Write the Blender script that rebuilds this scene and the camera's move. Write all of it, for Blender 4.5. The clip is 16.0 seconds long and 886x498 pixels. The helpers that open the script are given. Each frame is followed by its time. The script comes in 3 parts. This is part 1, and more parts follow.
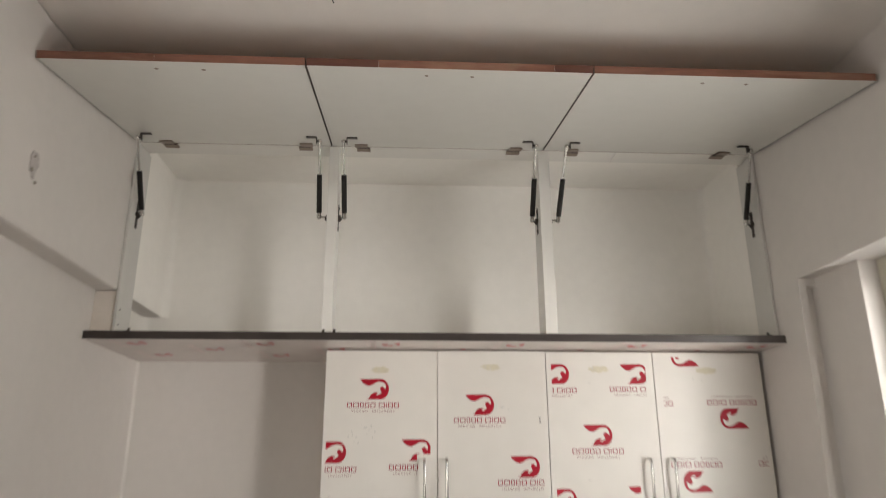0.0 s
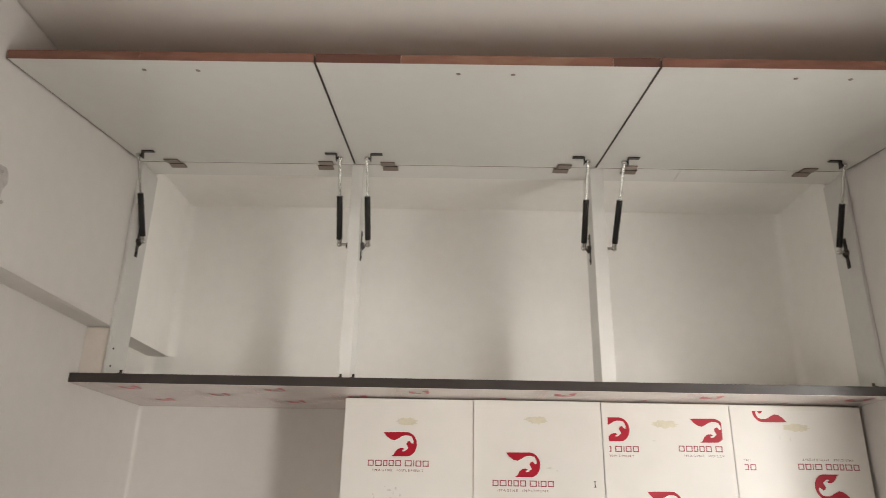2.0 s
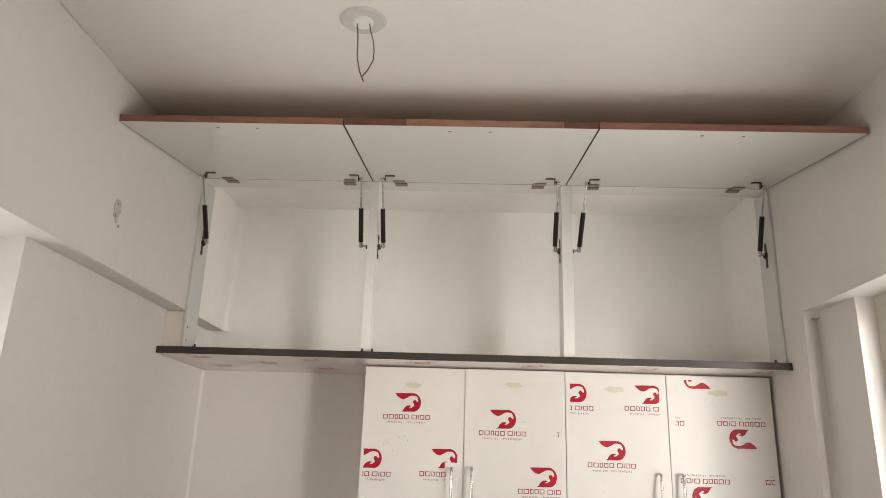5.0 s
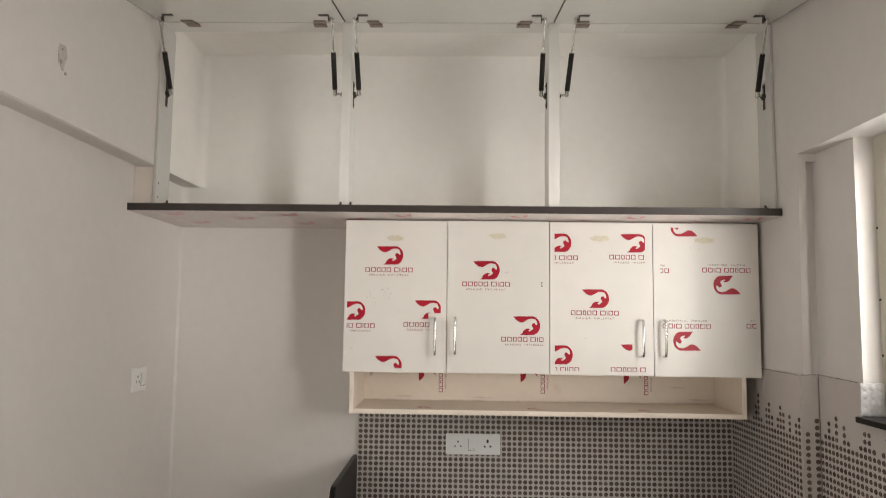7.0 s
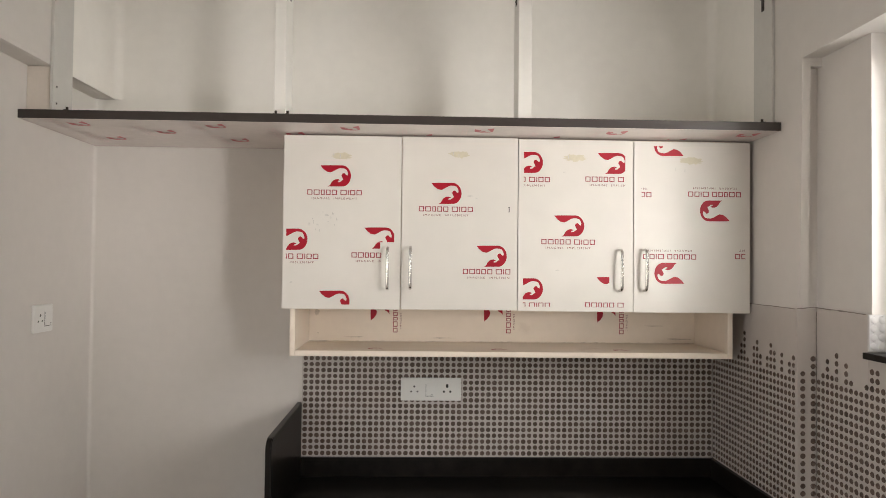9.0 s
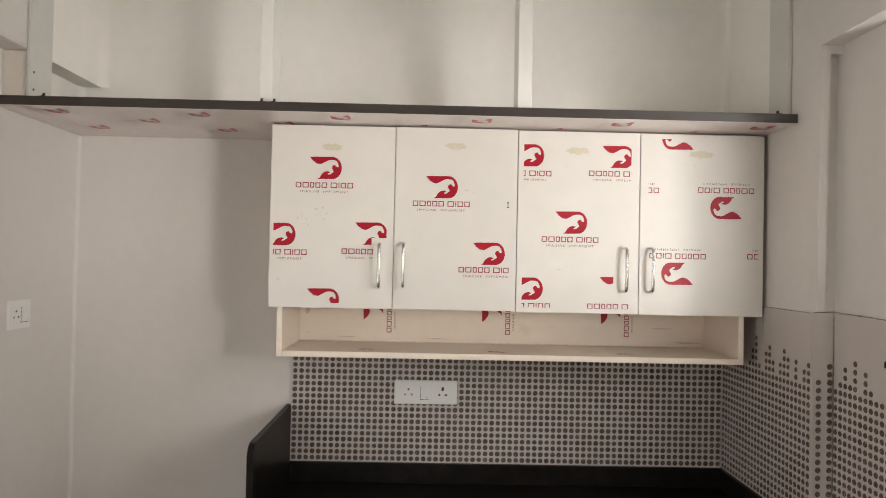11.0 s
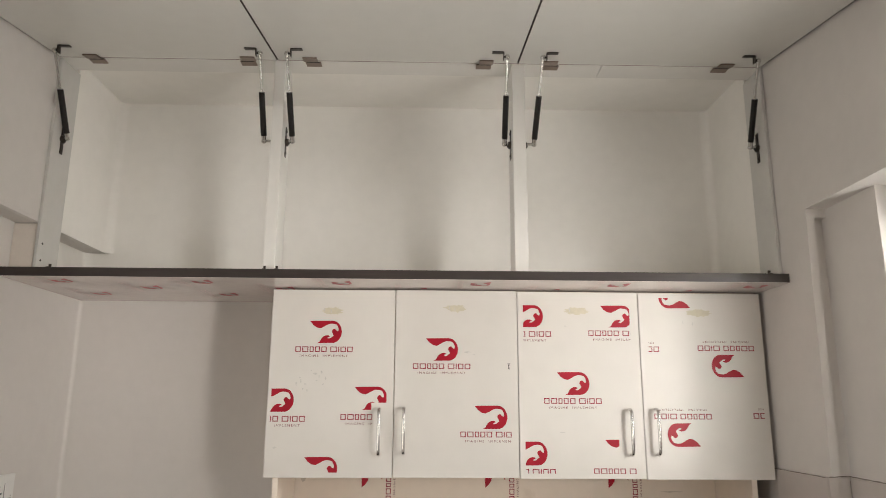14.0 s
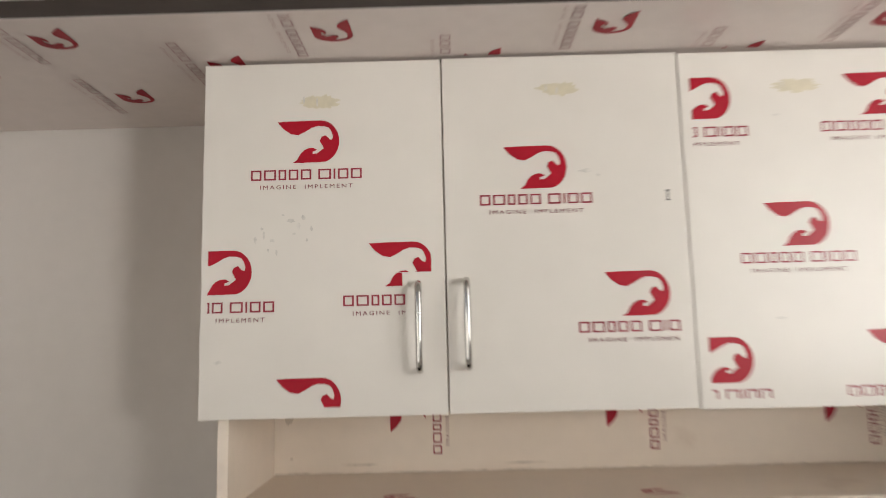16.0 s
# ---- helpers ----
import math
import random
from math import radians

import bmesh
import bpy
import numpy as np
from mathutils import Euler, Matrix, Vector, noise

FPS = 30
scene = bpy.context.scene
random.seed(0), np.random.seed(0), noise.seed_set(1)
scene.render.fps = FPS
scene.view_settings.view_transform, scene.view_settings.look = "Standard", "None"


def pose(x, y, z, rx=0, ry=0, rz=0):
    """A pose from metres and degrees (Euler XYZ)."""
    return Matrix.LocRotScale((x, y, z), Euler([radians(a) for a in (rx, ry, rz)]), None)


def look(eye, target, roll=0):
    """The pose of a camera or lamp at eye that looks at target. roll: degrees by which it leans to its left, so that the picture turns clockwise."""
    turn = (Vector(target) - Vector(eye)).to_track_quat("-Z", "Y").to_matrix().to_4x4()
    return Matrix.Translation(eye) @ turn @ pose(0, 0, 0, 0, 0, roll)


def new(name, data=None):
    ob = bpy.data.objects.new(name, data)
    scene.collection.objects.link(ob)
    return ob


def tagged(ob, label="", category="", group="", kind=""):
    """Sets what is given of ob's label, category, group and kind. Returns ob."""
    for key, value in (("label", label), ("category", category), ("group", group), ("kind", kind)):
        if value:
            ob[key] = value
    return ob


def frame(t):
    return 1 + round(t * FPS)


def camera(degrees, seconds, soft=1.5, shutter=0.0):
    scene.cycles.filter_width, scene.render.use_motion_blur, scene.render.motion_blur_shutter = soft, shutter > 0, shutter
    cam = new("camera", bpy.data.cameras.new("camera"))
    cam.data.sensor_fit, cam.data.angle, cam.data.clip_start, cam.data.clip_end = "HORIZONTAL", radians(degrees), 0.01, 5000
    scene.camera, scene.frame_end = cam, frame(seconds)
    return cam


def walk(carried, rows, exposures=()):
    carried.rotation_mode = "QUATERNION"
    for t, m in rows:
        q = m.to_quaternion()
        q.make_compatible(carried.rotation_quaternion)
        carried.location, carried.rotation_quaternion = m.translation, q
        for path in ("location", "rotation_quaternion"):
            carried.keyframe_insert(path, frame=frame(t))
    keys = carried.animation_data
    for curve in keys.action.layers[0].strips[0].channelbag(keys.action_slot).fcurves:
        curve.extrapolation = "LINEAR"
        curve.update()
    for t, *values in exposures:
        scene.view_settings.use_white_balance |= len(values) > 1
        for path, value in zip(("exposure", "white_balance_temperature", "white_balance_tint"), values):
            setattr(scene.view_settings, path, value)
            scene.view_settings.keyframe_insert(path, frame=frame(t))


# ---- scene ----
cam = camera(64.5, 16.0, soft=0.5, shutter=0.5)
PATH = [
    (0, (0.264, -2.734, 1.658), (0.372, -0.828, 2.257), -0.2),
    (0.5, (0.293, -2.484, 1.761), (0.379, -0.608, 2.449), 0.3),
    (1, (0.34, -2.469, 1.74), (0.345, -0.598, 2.445), 1.0),
    (1.5, (0.32, -2.421, 1.74), (0.347, -0.552, 2.452), 0.5),
    (2, (0.301, -2.428, 1.751), (0.283, -0.55, 2.438), 1.1),
    (2.5, (0.278, -2.519, 1.756), (0.203, -0.64, 2.436), 2.6),
    (3, (0.248, -2.669, 1.722), (0.252, -0.767, 2.34), 1.0),
    (3.2, (0.242, -2.724, 1.701), (0.303, -0.822, 2.317), 0.3),
    (5.3, (0.402, -3.011, 1.708), (0.31, -1.093, 2.27), 1.4),
    (5.5, (0.414, -3.004, 1.713), (0.315, -1.077, 2.24), 0.9),
    (6, (0.411, -2.981, 1.7), (0.314, -1.03, 2.131), 0.7),
    (6.5, (0.406, -2.953, 1.709), (0.336, -0.978, 2.021), 0.7),
    (7, (0.422, -2.903, 1.704), (0.376, -0.912, 1.888), 0.7),
    (7.5, (0.425, -2.895, 1.705), (0.388, -0.9, 1.842), 1.1),
    (8, (0.414, -2.864, 1.686), (0.399, -0.867, 1.799), 1.7),
    (8.5, (0.413, -2.745, 1.675), (0.429, -0.746, 1.711), 1.2),
    (8.7, (0.425, -2.649, 1.64), (0.485, -0.65, 1.68), 0.6),
    (10.8, (0.49, -2.456, 1.623), (0.54, -0.458, 1.681), 1.1),
    (11, (0.499, -2.466, 1.636), (0.528, -0.466, 1.674), 1.2),
    (11.5, (0.479, -2.494, 1.627), (0.483, -0.494, 1.649), 1.4),
    (12, (0.466, -2.516, 1.622), (0.497, -0.518, 1.699), 1.5),
    (12.5, (0.481, -2.521, 1.651), (0.514, -0.526, 1.788), 1.1),
    (13, (0.473, -2.517, 1.653), (0.52, -0.529, 1.867), 1.1),
    (13.5, (0.483, -2.521, 1.695), (0.552, -0.544, 1.988), 0.7),
    (14, (0.479, -2.48, 1.699), (0.52, -0.528, 2.134), 0.3),
    (14.5, (0.549, -2.407, 1.651), (0.511, -0.447, 2.049), 1.5),
    (15, (0.434, -2.126, 1.607), (0.542, -0.146, 1.87), -0.1),
    (15.5, (0.393, -1.792, 1.593), (0.48, 0.198, 1.773), -1.5),
    (16, (0.387, -1.394, 1.594), (0.366, 0.587, 1.864), -1.4),
]
walk(cam, [(t, look(eye, target, roll)) for t, eye, target, roll in PATH],
     exposures=((0, -0.23), (0.5, -0.34), (1, -0.24), (1.5, -0.11), (2, -0.05), (3, 0.01), (5.5, 0.07), (6.5, -0.03), (7.5, -0.06), (8.5, 0.0), (11, 0.02), (12.5, 0.0), (13, -0.03), (13.5, -0.08), (14, -0.08), (14.5, -0.05), (15, -0.19), (15.5, -0.22), (16, -0.18)))

# ---- world and large lights ----
world = bpy.data.worlds.new("sky")
scene.world = world
world.use_nodes = True
wn, wl = world.node_tree.nodes, world.node_tree.links
sky = wn.new("ShaderNodeTexSky")
sky.sky_type, sky.sun_disc = "NISHITA", False
sky.sun_elevation, sky.sun_rotation = radians(50), radians(200)
wl.new(sky.outputs[0], wn["Background"].inputs[0])
wn["Background"].inputs[1].default_value = 0.10


def daylight(name, m, w, h, watts, colour, spread=180):
    """An area lamp in or beyond an opening, in place of sky light."""
    lamp = bpy.data.lights.new(name, "AREA")
    lamp.shape, lamp.size, lamp.size_y, lamp.energy, lamp.color = "RECTANGLE", w, h, watts, colour
    lamp.spread = radians(spread)
    ob = new(name, lamp)
    ob.matrix_world = m
    return ob


daylight("window_daylight", look((1.98, -1.78, 1.72), (0.0, -1.78, 1.80)), 1.00, 2.20, 46.0, (1.0, 0.97, 0.925))
# compact lamp added outdoors, placed so the loft posts cast narrow shadow bands
daylight("window_side_daylight", look((4.34, -5.34, 1.72), (0.40, -0.20, 2.10)), 0.7, 0.9, 118.0, (1.0, 0.97, 0.925))
# lamp added outside the west opening, raised as fill; the space beyond is unseen
daylight("west_opening_daylight", look((-1.02, -1.85, 1.45), (1.0, -1.85, 1.45)), 1.5, 0.98, 16.0, (1.0, 0.97, 0.925))
# frontal fill lamp added behind the camera; no source is known there
daylight("front_fill_light", look((0.325, -3.80, 1.05), (0.325, 0.0, 1.05)), 2.05, 1.22, 10.5, (1.0, 0.97, 0.925))


# ---- materials ----
def material(name, colour, rough=0.5, metal=0.0, vary=0.06, scale=3.0, fine=60.0, bump=0.0, bump_scale=120.0,
             spec=0.5, stain=None, stain_at=0.62, island=0.0, coat=0.0, stretch=(1, 1, 1)):
    """A surface with tone variation at two scales, optional stains and fine relief."""
    mat = bpy.data.materials.new(name)
    mat.use_nodes = True
    n, l = mat.node_tree.nodes, mat.node_tree.links
    b = n["Principled BSDF"]
    b.inputs["Roughness"].default_value = rough
    b.inputs["Metallic"].default_value = metal
    b.inputs["Specular IOR Level"].default_value = spec
    b.inputs["Coat Weight"].default_value = coat
    b.inputs["Coat Roughness"].default_value = 0.15
    co = n.new("ShaderNodeTexCoord")
    mp = n.new("ShaderNodeMapping")
    mp.inputs["Scale"].default_value = stretch
    l.new(co.outputs["Object"], mp.inputs[0])

    def noise_at(s, detail=4.0):
        t = n.new("ShaderNodeTexNoise")
        t.inputs["Scale"].default_value, t.inputs["Detail"].default_value = s, detail
        l.new(mp.outputs[0], t.inputs["Vector"])
        return t.outputs["Fac"]

    def mixed(fac, a, c):
        m = n.new("ShaderNodeMix")
        m.data_type = "RGBA"
        l.new(fac, m.inputs[0])
        for k, v in ((6, a), (7, c)):
            if hasattr(v, "default_value"):
                l.new(v, m.inputs[k])
            else:
                m.inputs[k].default_value = (*v, 1)
        return m.outputs[2]

    lo, hi = [max(0, c * (1 - vary)) for c in colour], [min(1, c * (1 + vary)) for c in colour]
    big, small = noise_at(scale), noise_at(fine, 6.0)
    add = n.new("ShaderNodeMath")
    add.operation = "MULTIPLY_ADD"
    add.inputs[1].default_value = 0.45
    l.new(small, add.inputs[0])
    half = n.new("ShaderNodeMath")
    half.operation = "MULTIPLY"
    half.inputs[1].default_value = 0.55
    l.new(big, half.inputs[0])
    l.new(half.outputs[0], add.inputs[2])
    ramp = n.new("ShaderNodeMapRange")
    ramp.inputs["From Min"].default_value, ramp.inputs["From Max"].default_value = 0.32, 0.68
    l.new(add.outputs[0], ramp.inputs["Value"])
    col = mixed(ramp.outputs[0], lo, hi)
    if stain:
        s = noise_at(scale * 2.3, 8.0)
        r = n.new("ShaderNodeMapRange")
        r.inputs["From Min"].default_value, r.inputs["From Max"].default_value = stain_at, stain_at + 0.12
        r.inputs["To Max"].default_value = 0.7
        l.new(s, r.inputs["Value"])
        col = mixed(r.outputs[0], col, stain)
    if island:
        g = n.new("ShaderNodeNewGeometry")
        m = n.new("ShaderNodeMath")
        m.operation = "MULTIPLY"
        m.inputs[1].default_value = island
        l.new(g.outputs["Random Per Island"], m.inputs[0])
        col = mixed(m.outputs[0], col, [min(1, c * 2.4 + 0.02) for c in colour])
    l.new(col, b.inputs["Base Color"])
    rr = n.new("ShaderNodeMapRange")
    rr.inputs["To Min"].default_value, rr.inputs["To Max"].default_value = rough * 0.88, min(1, rough * 1.15)
    l.new(small, rr.inputs["Value"])
    l.new(rr.outputs[0], b.inputs["Roughness"])
    if bump:
        bp = n.new("ShaderNodeBump")
        bp.inputs["Strength"].default_value, bp.inputs["Distance"].default_value = bump, 0.002
        l.new(noise_at(bump_scale, 5.0), bp.inputs["Height"])
        l.new(bp.outputs[0], b.inputs["Normal"])
    return mat


PAINT = material("wall_paint", (0.69, 0.65, 0.612), 0.62, vary=0.035, scale=1.6, fine=25, bump=0.25, bump_scale=35, spec=0.35)
CEIL = material("ceiling_paint", (0.80, 0.76, 0.71), 0.75, vary=0.03, scale=1.3, fine=18, bump=0.25, bump_scale=30, spec=0.2)
FLOOR = material("floor_tile", (0.46, 0.41, 0.35), 0.35, vary=0.06, scale=4, fine=40)
FILM = material("printed_film", (0.68, 0.643, 0.592), 0.36, vary=0.03, scale=2.0, fine=16, bump=0.05, bump_scale=14, spec=0.32)
FILM_IN = material("niche_film", (0.78, 0.68, 0.575), 0.38, vary=0.04, scale=2.5, fine=30, bump=0.1, bump_scale=40, stain=(0.58, 0.46, 0.36), stain_at=0.66)
UNDER = material("shelf_film", (0.76, 0.685, 0.65), 0.17, vary=0.04, scale=2.5, fine=30, bump=0.02, bump_scale=40)
LINER = material("white_laminate", (0.76, 0.735, 0.69), 0.35, vary=0.02, scale=2.0, fine=40, bump=0.05, bump_scale=60)
INNER = material("loft_plaster", (0.89, 0.86, 0.81), 0.6, vary=0.03, scale=1.8, fine=22, bump=0.2, bump_scale=35, spec=0.35)
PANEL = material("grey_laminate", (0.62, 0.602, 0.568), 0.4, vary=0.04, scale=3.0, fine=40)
FLAP = material("flap_laminate", (0.72, 0.705, 0.66), 0.20, vary=0.02, scale=1.5, fine=20, bump=0.03, bump_scale=12)
VENEER = material("brown_veneer", (0.50, 0.29, 0.18), 0.5, vary=0.2, scale=5, fine=50, stretch=(0.25, 1, 1))
PLY = material("plywood_edge", (0.72, 0.65, 0.58), 0.6, vary=0.04, scale=6, fine=90, bump=0.3, bump_scale=120)
STRIP = material("dark_edge_band", (0.040, 0.030, 0.026), 0.35, vary=0.25, scale=5, fine=150, stretch=(0.15, 1, 1))
WOOD = material("red_brown_edge", (0.24, 0.105, 0.07), 0.38, vary=0.35, scale=7, fine=60, bump=0.1, stretch=(0.25, 1, 1), stain=(0.36, 0.22, 0.15), stain_at=0.58)
SEAM = material("seam_edge", (0.10, 0.078, 0.062), 0.5, vary=0.15, scale=8, fine=80)
WOOD_DARK = material("dark_brown_edge", (0.13, 0.05, 0.035), 0.38, vary=0.25, scale=7, fine=60, stretch=(0.25, 1, 1))
INK = material("red_ink", (0.35, 0.006, 0.020), 0.36, vary=0.08, scale=20, fine=200, spec=0.22)
INK_WORD = material("crimson_ink", (0.27, 0.016, 0.034), 0.36, vary=0.15, scale=30, fine=300)
INK_DARK = material("maroon_ink", (0.17, 0.016, 0.03), 0.4, vary=0.2, scale=30, fine=300)
INK_FAINT = material("faint_ink", (0.44, 0.30, 0.29), 0.4, vary=0.15, scale=30, fine=300)
PENCIL = material("grey_scuff", (0.57, 0.54, 0.50), 0.6, vary=0.2, scale=40, fine=200)
CHROME = material("chrome", (0.60, 0.585, 0.56), 0.12, metal=1.0, vary=0.03, scale=30, fine=300)
STEEL = material("brushed_nickel", (0.27, 0.21, 0.175), 0.33, metal=1.0, vary=0.12, scale=40, fine=300)
DARKSTEEL = material("dark_steel", (0.050, 0.040, 0.034), 0.35, metal=0.7, vary=0.2, scale=40, fine=300)
BLACK = material("black_tube", (0.011, 0.008, 0.006), 0.36, vary=0.15, scale=20, fine=200, spec=0.3)
GRANITE = material("black_granite", (0.012, 0.0095, 0.008), 0.30, vary=0.5, scale=25, fine=350, spec=0.14)
TILE = material("grey_wall_tile", (0.53, 0.48, 0.445), 0.30, vary=0.05, scale=3, fine=30)
GROUT = material("grout", (0.30, 0.265, 0.235), 0.9, vary=0.15, scale=10, fine=120, bump=0.3)
DOT = material("brown_dot", (0.098, 0.068, 0.055), 0.26, vary=0.35, scale=9, fine=60, island=0.28)
JOINT = material("brown_joint", (0.20, 0.165, 0.14), 0.9, vary=0.4, scale=60, fine=200)
BUMPTILE = material("pearl_tile", (0.66, 0.64, 0.63), 0.22, vary=0.05, scale=10, fine=80)
PLATE = material("white_plastic", (0.80, 0.785, 0.755), 0.3, vary=0.015, scale=10, fine=100)
SLOT = material("hole_and_shade_dark", (0.02, 0.018, 0.016), 0.6, vary=0.1)
DUST = material("brown_dust", (0.62, 0.53, 0.44), 0.8, vary=0.25, scale=25, fine=140)
FRAME = material("cream_aluminium", (0.56, 0.52, 0.43), 0.35, vary=0.04, scale=5, fine=60)
SASH = material("brown_sash", (0.13, 0.10, 0.08), 0.4, vary=0.15, scale=8, fine=80)
WIRE = material("grey_wire", (0.10, 0.09, 0.085), 0.5, vary=0.2, scale=40, fine=200)
HOLE = material("broken_plaster", (0.42, 0.38, 0.33), 0.9, vary=0.3, scale=60, fine=200, bump=0.6, bump_scale=150)

GLASS = bpy.data.materials.new("window_glass")
GLASS.use_nodes = True
gb = GLASS.node_tree.nodes["Principled BSDF"]
gb.inputs["Transmission Weight"].default_value, gb.inputs["Roughness"].default_value, gb.inputs["IOR"].default_value = 1.0, 0.02, 1.45


# ---- mesh helpers ----
def box_into(bm, x0, x1, y0, y1, z0, z1, bevel=0.0):
    made = bmesh.ops.create_cube(bm, size=1.0, matrix=Matrix.LocRotScale(
        ((x0 + x1) / 2, (y0 + y1) / 2, (z0 + z1) / 2), None, (abs(x1 - x0), abs(y1 - y0), abs(z1 - z0))))
    if bevel:
        edges = list({e for v in made["verts"] for e in v.link_edges})
        bmesh.ops.bevel(bm, geom=edges, offset=bevel, segments=2, affect="EDGES", profile=0.6)
    return bm


def box(x0, x1, y0, y1, z0, z1, bevel=0.0):
    return box_into(bmesh.new(), x0, x1, y0, y1, z0, z1, bevel)


def rod_into(bm, a, b, r, r2=None, sides=14):
    a, b = Vector(a), Vector(b)
    m = Matrix.Translation((a + b) / 2) @ (b - a).to_track_quat("Z", "Y").to_matrix().to_4x4()
    bmesh.ops.create_cone(bm, cap_ends=True, segments=sides, radius1=r, radius2=r if r2 is None else r2, depth=(b - a).length, matrix=m)
    return bm


def ball_into(bm, c, r):
    bmesh.ops.create_uvsphere(bm, u_segments=14, v_segments=9, radius=r, matrix=Matrix.Translation(c))
    return bm


def tube(points, r, sides=10, flat=1.0):
    """A bent tube through the points."""
    bm, rings = bmesh.new(), []
    pts = [Vector(p) for p in points]
    for i, p in enumerate(pts):
        d = (pts[min(i + 1, len(pts) - 1)] - pts[max(i - 1, 0)]).normalized()
        u = d.cross(Vector((1, 0, 0)))
        u = (u if u.length > 0.1 else d.cross(Vector((0, 1, 0)))).normalized()
        w = d.cross(u)
        rings.append([bm.verts.new(p + r * (math.cos(2 * math.pi * k / sides) * u + flat * math.sin(2 * math.pi * k / sides) * w)) for k in range(sides)])
    for a, b in zip(rings, rings[1:]):
        for k in range(sides):
            bm.faces.new((a[k], a[(k + 1) % sides], b[(k + 1) % sides], b[k]))
    bm.faces.new(rings[0][::-1])
    bm.faces.new(rings[-1])
    return bm


ORIGIN = {}


def thing(name, at, label, category, group="", kind=""):
    ob = new(name)
    ob.location = at
    ob.empty_display_size = 0.1
    ORIGIN[ob] = Vector(at)
    return tagged(ob, label, category, group, kind)


def finish(bm, name, mat, origin, smooth):
    bmesh.ops.recalc_face_normals(bm, faces=bm.faces[:])
    bmesh.ops.translate(bm, verts=bm.verts[:], vec=-origin)
    me = bpy.data.meshes.new(name)
    bm.to_mesh(me)
    bm.free()
    me.materials.append(mat)
    if smooth:
        me.shade_smooth()
        me.set_sharp_from_angle(angle=radians(35))
    return me


def part(name, bm, mat, parent, label="", smooth=False, kind=""):
    """One mesh under a thing or a part; the bmesh is in world places."""
    o = ORIGIN[parent]
    ob = new(name, finish(bm, name, mat, o, smooth))
    ob.parent = parent
    ORIGIN[ob] = o
    return tagged(ob, label, kind=kind)


def solid(name, bm, mat, label, category, at=(0, 0, 0), group="", kind="", smooth=False):
    """A thing of one mesh."""
    ob = new(name, finish(bm, name, mat, Vector(at), smooth))
    ob.location = at
    ORIGIN[ob] = Vector(at)
    return tagged(ob, label, category, group, kind)


# ---- plan (metres) ----
WEST, WEST_BEAM, WEST_BEAM_Z = -0.745, -0.674, 2.221
EAST, EAST_IN, EAST_BEAM_Z = 1.532, 1.588, 2.241
CEILING, SOUTH, COLUMN = 2.80, -3.75, -0.584
SOUTH_X0, SOUTH_X1, SOUTH_Z = -0.30, 0.95, 2.10
OPEN_W0, OPEN_W1 = -1.335, -2.37
WIN0, WIN1, SILL = -0.830, -2.75, 1.428
TILE_TOP, JOINT_Z = 1.521, 1.220
SHELF_UNDER = 2.052

# ---- structure ----
floor = solid("floor", box(-1.15, 1.80, SOUTH - 0.15, 0.15, -0.12, 0.0), FLOOR, "pale glazed floor tiles", "floor", kind="structure")
ceiling = solid("ceiling", box(-1.15, 1.80, SOUTH - 0.15, 0.15, CEILING, CEILING + 0.12), CEIL, "white painted plaster ceiling with soft shadows", "ceiling", kind="structure")
wall_north = solid("wall_north", box(-0.945, 1.742, 0.0, 0.15, 0, CEILING), PAINT, "off-white painted back wall behind the cupboards", "wall", kind="structure")
# unseen wall; its opening is made up to hold the fill lamp
bm = box(-0.945, SOUTH_X0, SOUTH - 0.15, SOUTH, 0, CEILING)
box_into(bm, SOUTH_X1, 1.742, SOUTH - 0.15, SOUTH, 0, CEILING)
box_into(bm, SOUTH_X0, SOUTH_X1, SOUTH - 0.15, SOUTH, SOUTH_Z, CEILING)
wall_south = solid("wall_south", bm, PAINT, "unseen white painted wall with an opening added for the fill lamp", "wall", kind="structure")

bm = box(-0.945, WEST, OPEN_W0, 0, 0, WEST_BEAM_Z)
box_into(bm, -0.945, WEST, SOUTH, OPEN_W1, 0, WEST_BEAM_Z)
wall_west = solid("wall_west", bm, PAINT, "off-white painted side wall with a bright opening", "wall", kind="structure")
beam_west = solid("beam_west", box(-0.945, WEST_BEAM, SOUTH, 0, WEST_BEAM_Z, CEILING, 0.012), PAINT, "off-white plastered beam along the top of the wall", "beam", kind="structure")

bm = bmesh.new()
R = 0.012
arc = [(WEST + R - R * math.cos(k / 8 * math.pi / 2), -R + R * math.sin(k / 8 * math.pi / 2)) for k in range(9)] + [(WEST, 0)]
lo, hi = ([bm.verts.new((x, y, z)) for x, y in arc] for z in (0.0, SHELF_UNDER))
bm.faces.new(lo)
bm.faces.new(hi[::-1])
for k in range(10):
    bm.faces.new((lo[k], lo[(k + 1) % 10], hi[(k + 1) % 10], hi[k]))
part("corner_plaster", bm, PAINT, wall_west)

bm = box(EAST_IN, 1.742, WIN0, COLUMN, 0, EAST_BEAM_Z)
box_into(bm, EAST_IN, 1.742, WIN1, WIN0, 0, SILL - 0.018)
box_into(bm, EAST_IN, 1.742, SOUTH, WIN1, 0, EAST_BEAM_Z)
wall_east = solid("wall_east", bm, PAINT, "off-white painted wall with a window opening", "wall", kind="structure")
bm = bmesh.new()
outline = [(0, 0), (0, CEILING), (SOUTH, CEILING), (SOUTH, EAST_BEAM_Z), (COLUMN, EAST_BEAM_Z), (COLUMN, 0)]
near = [bm.verts.new((EAST, y, z)) for y, z in outline]
far = [bm.verts.new((1.742, y, z)) for y, z in outline]
bm.faces.new(near)
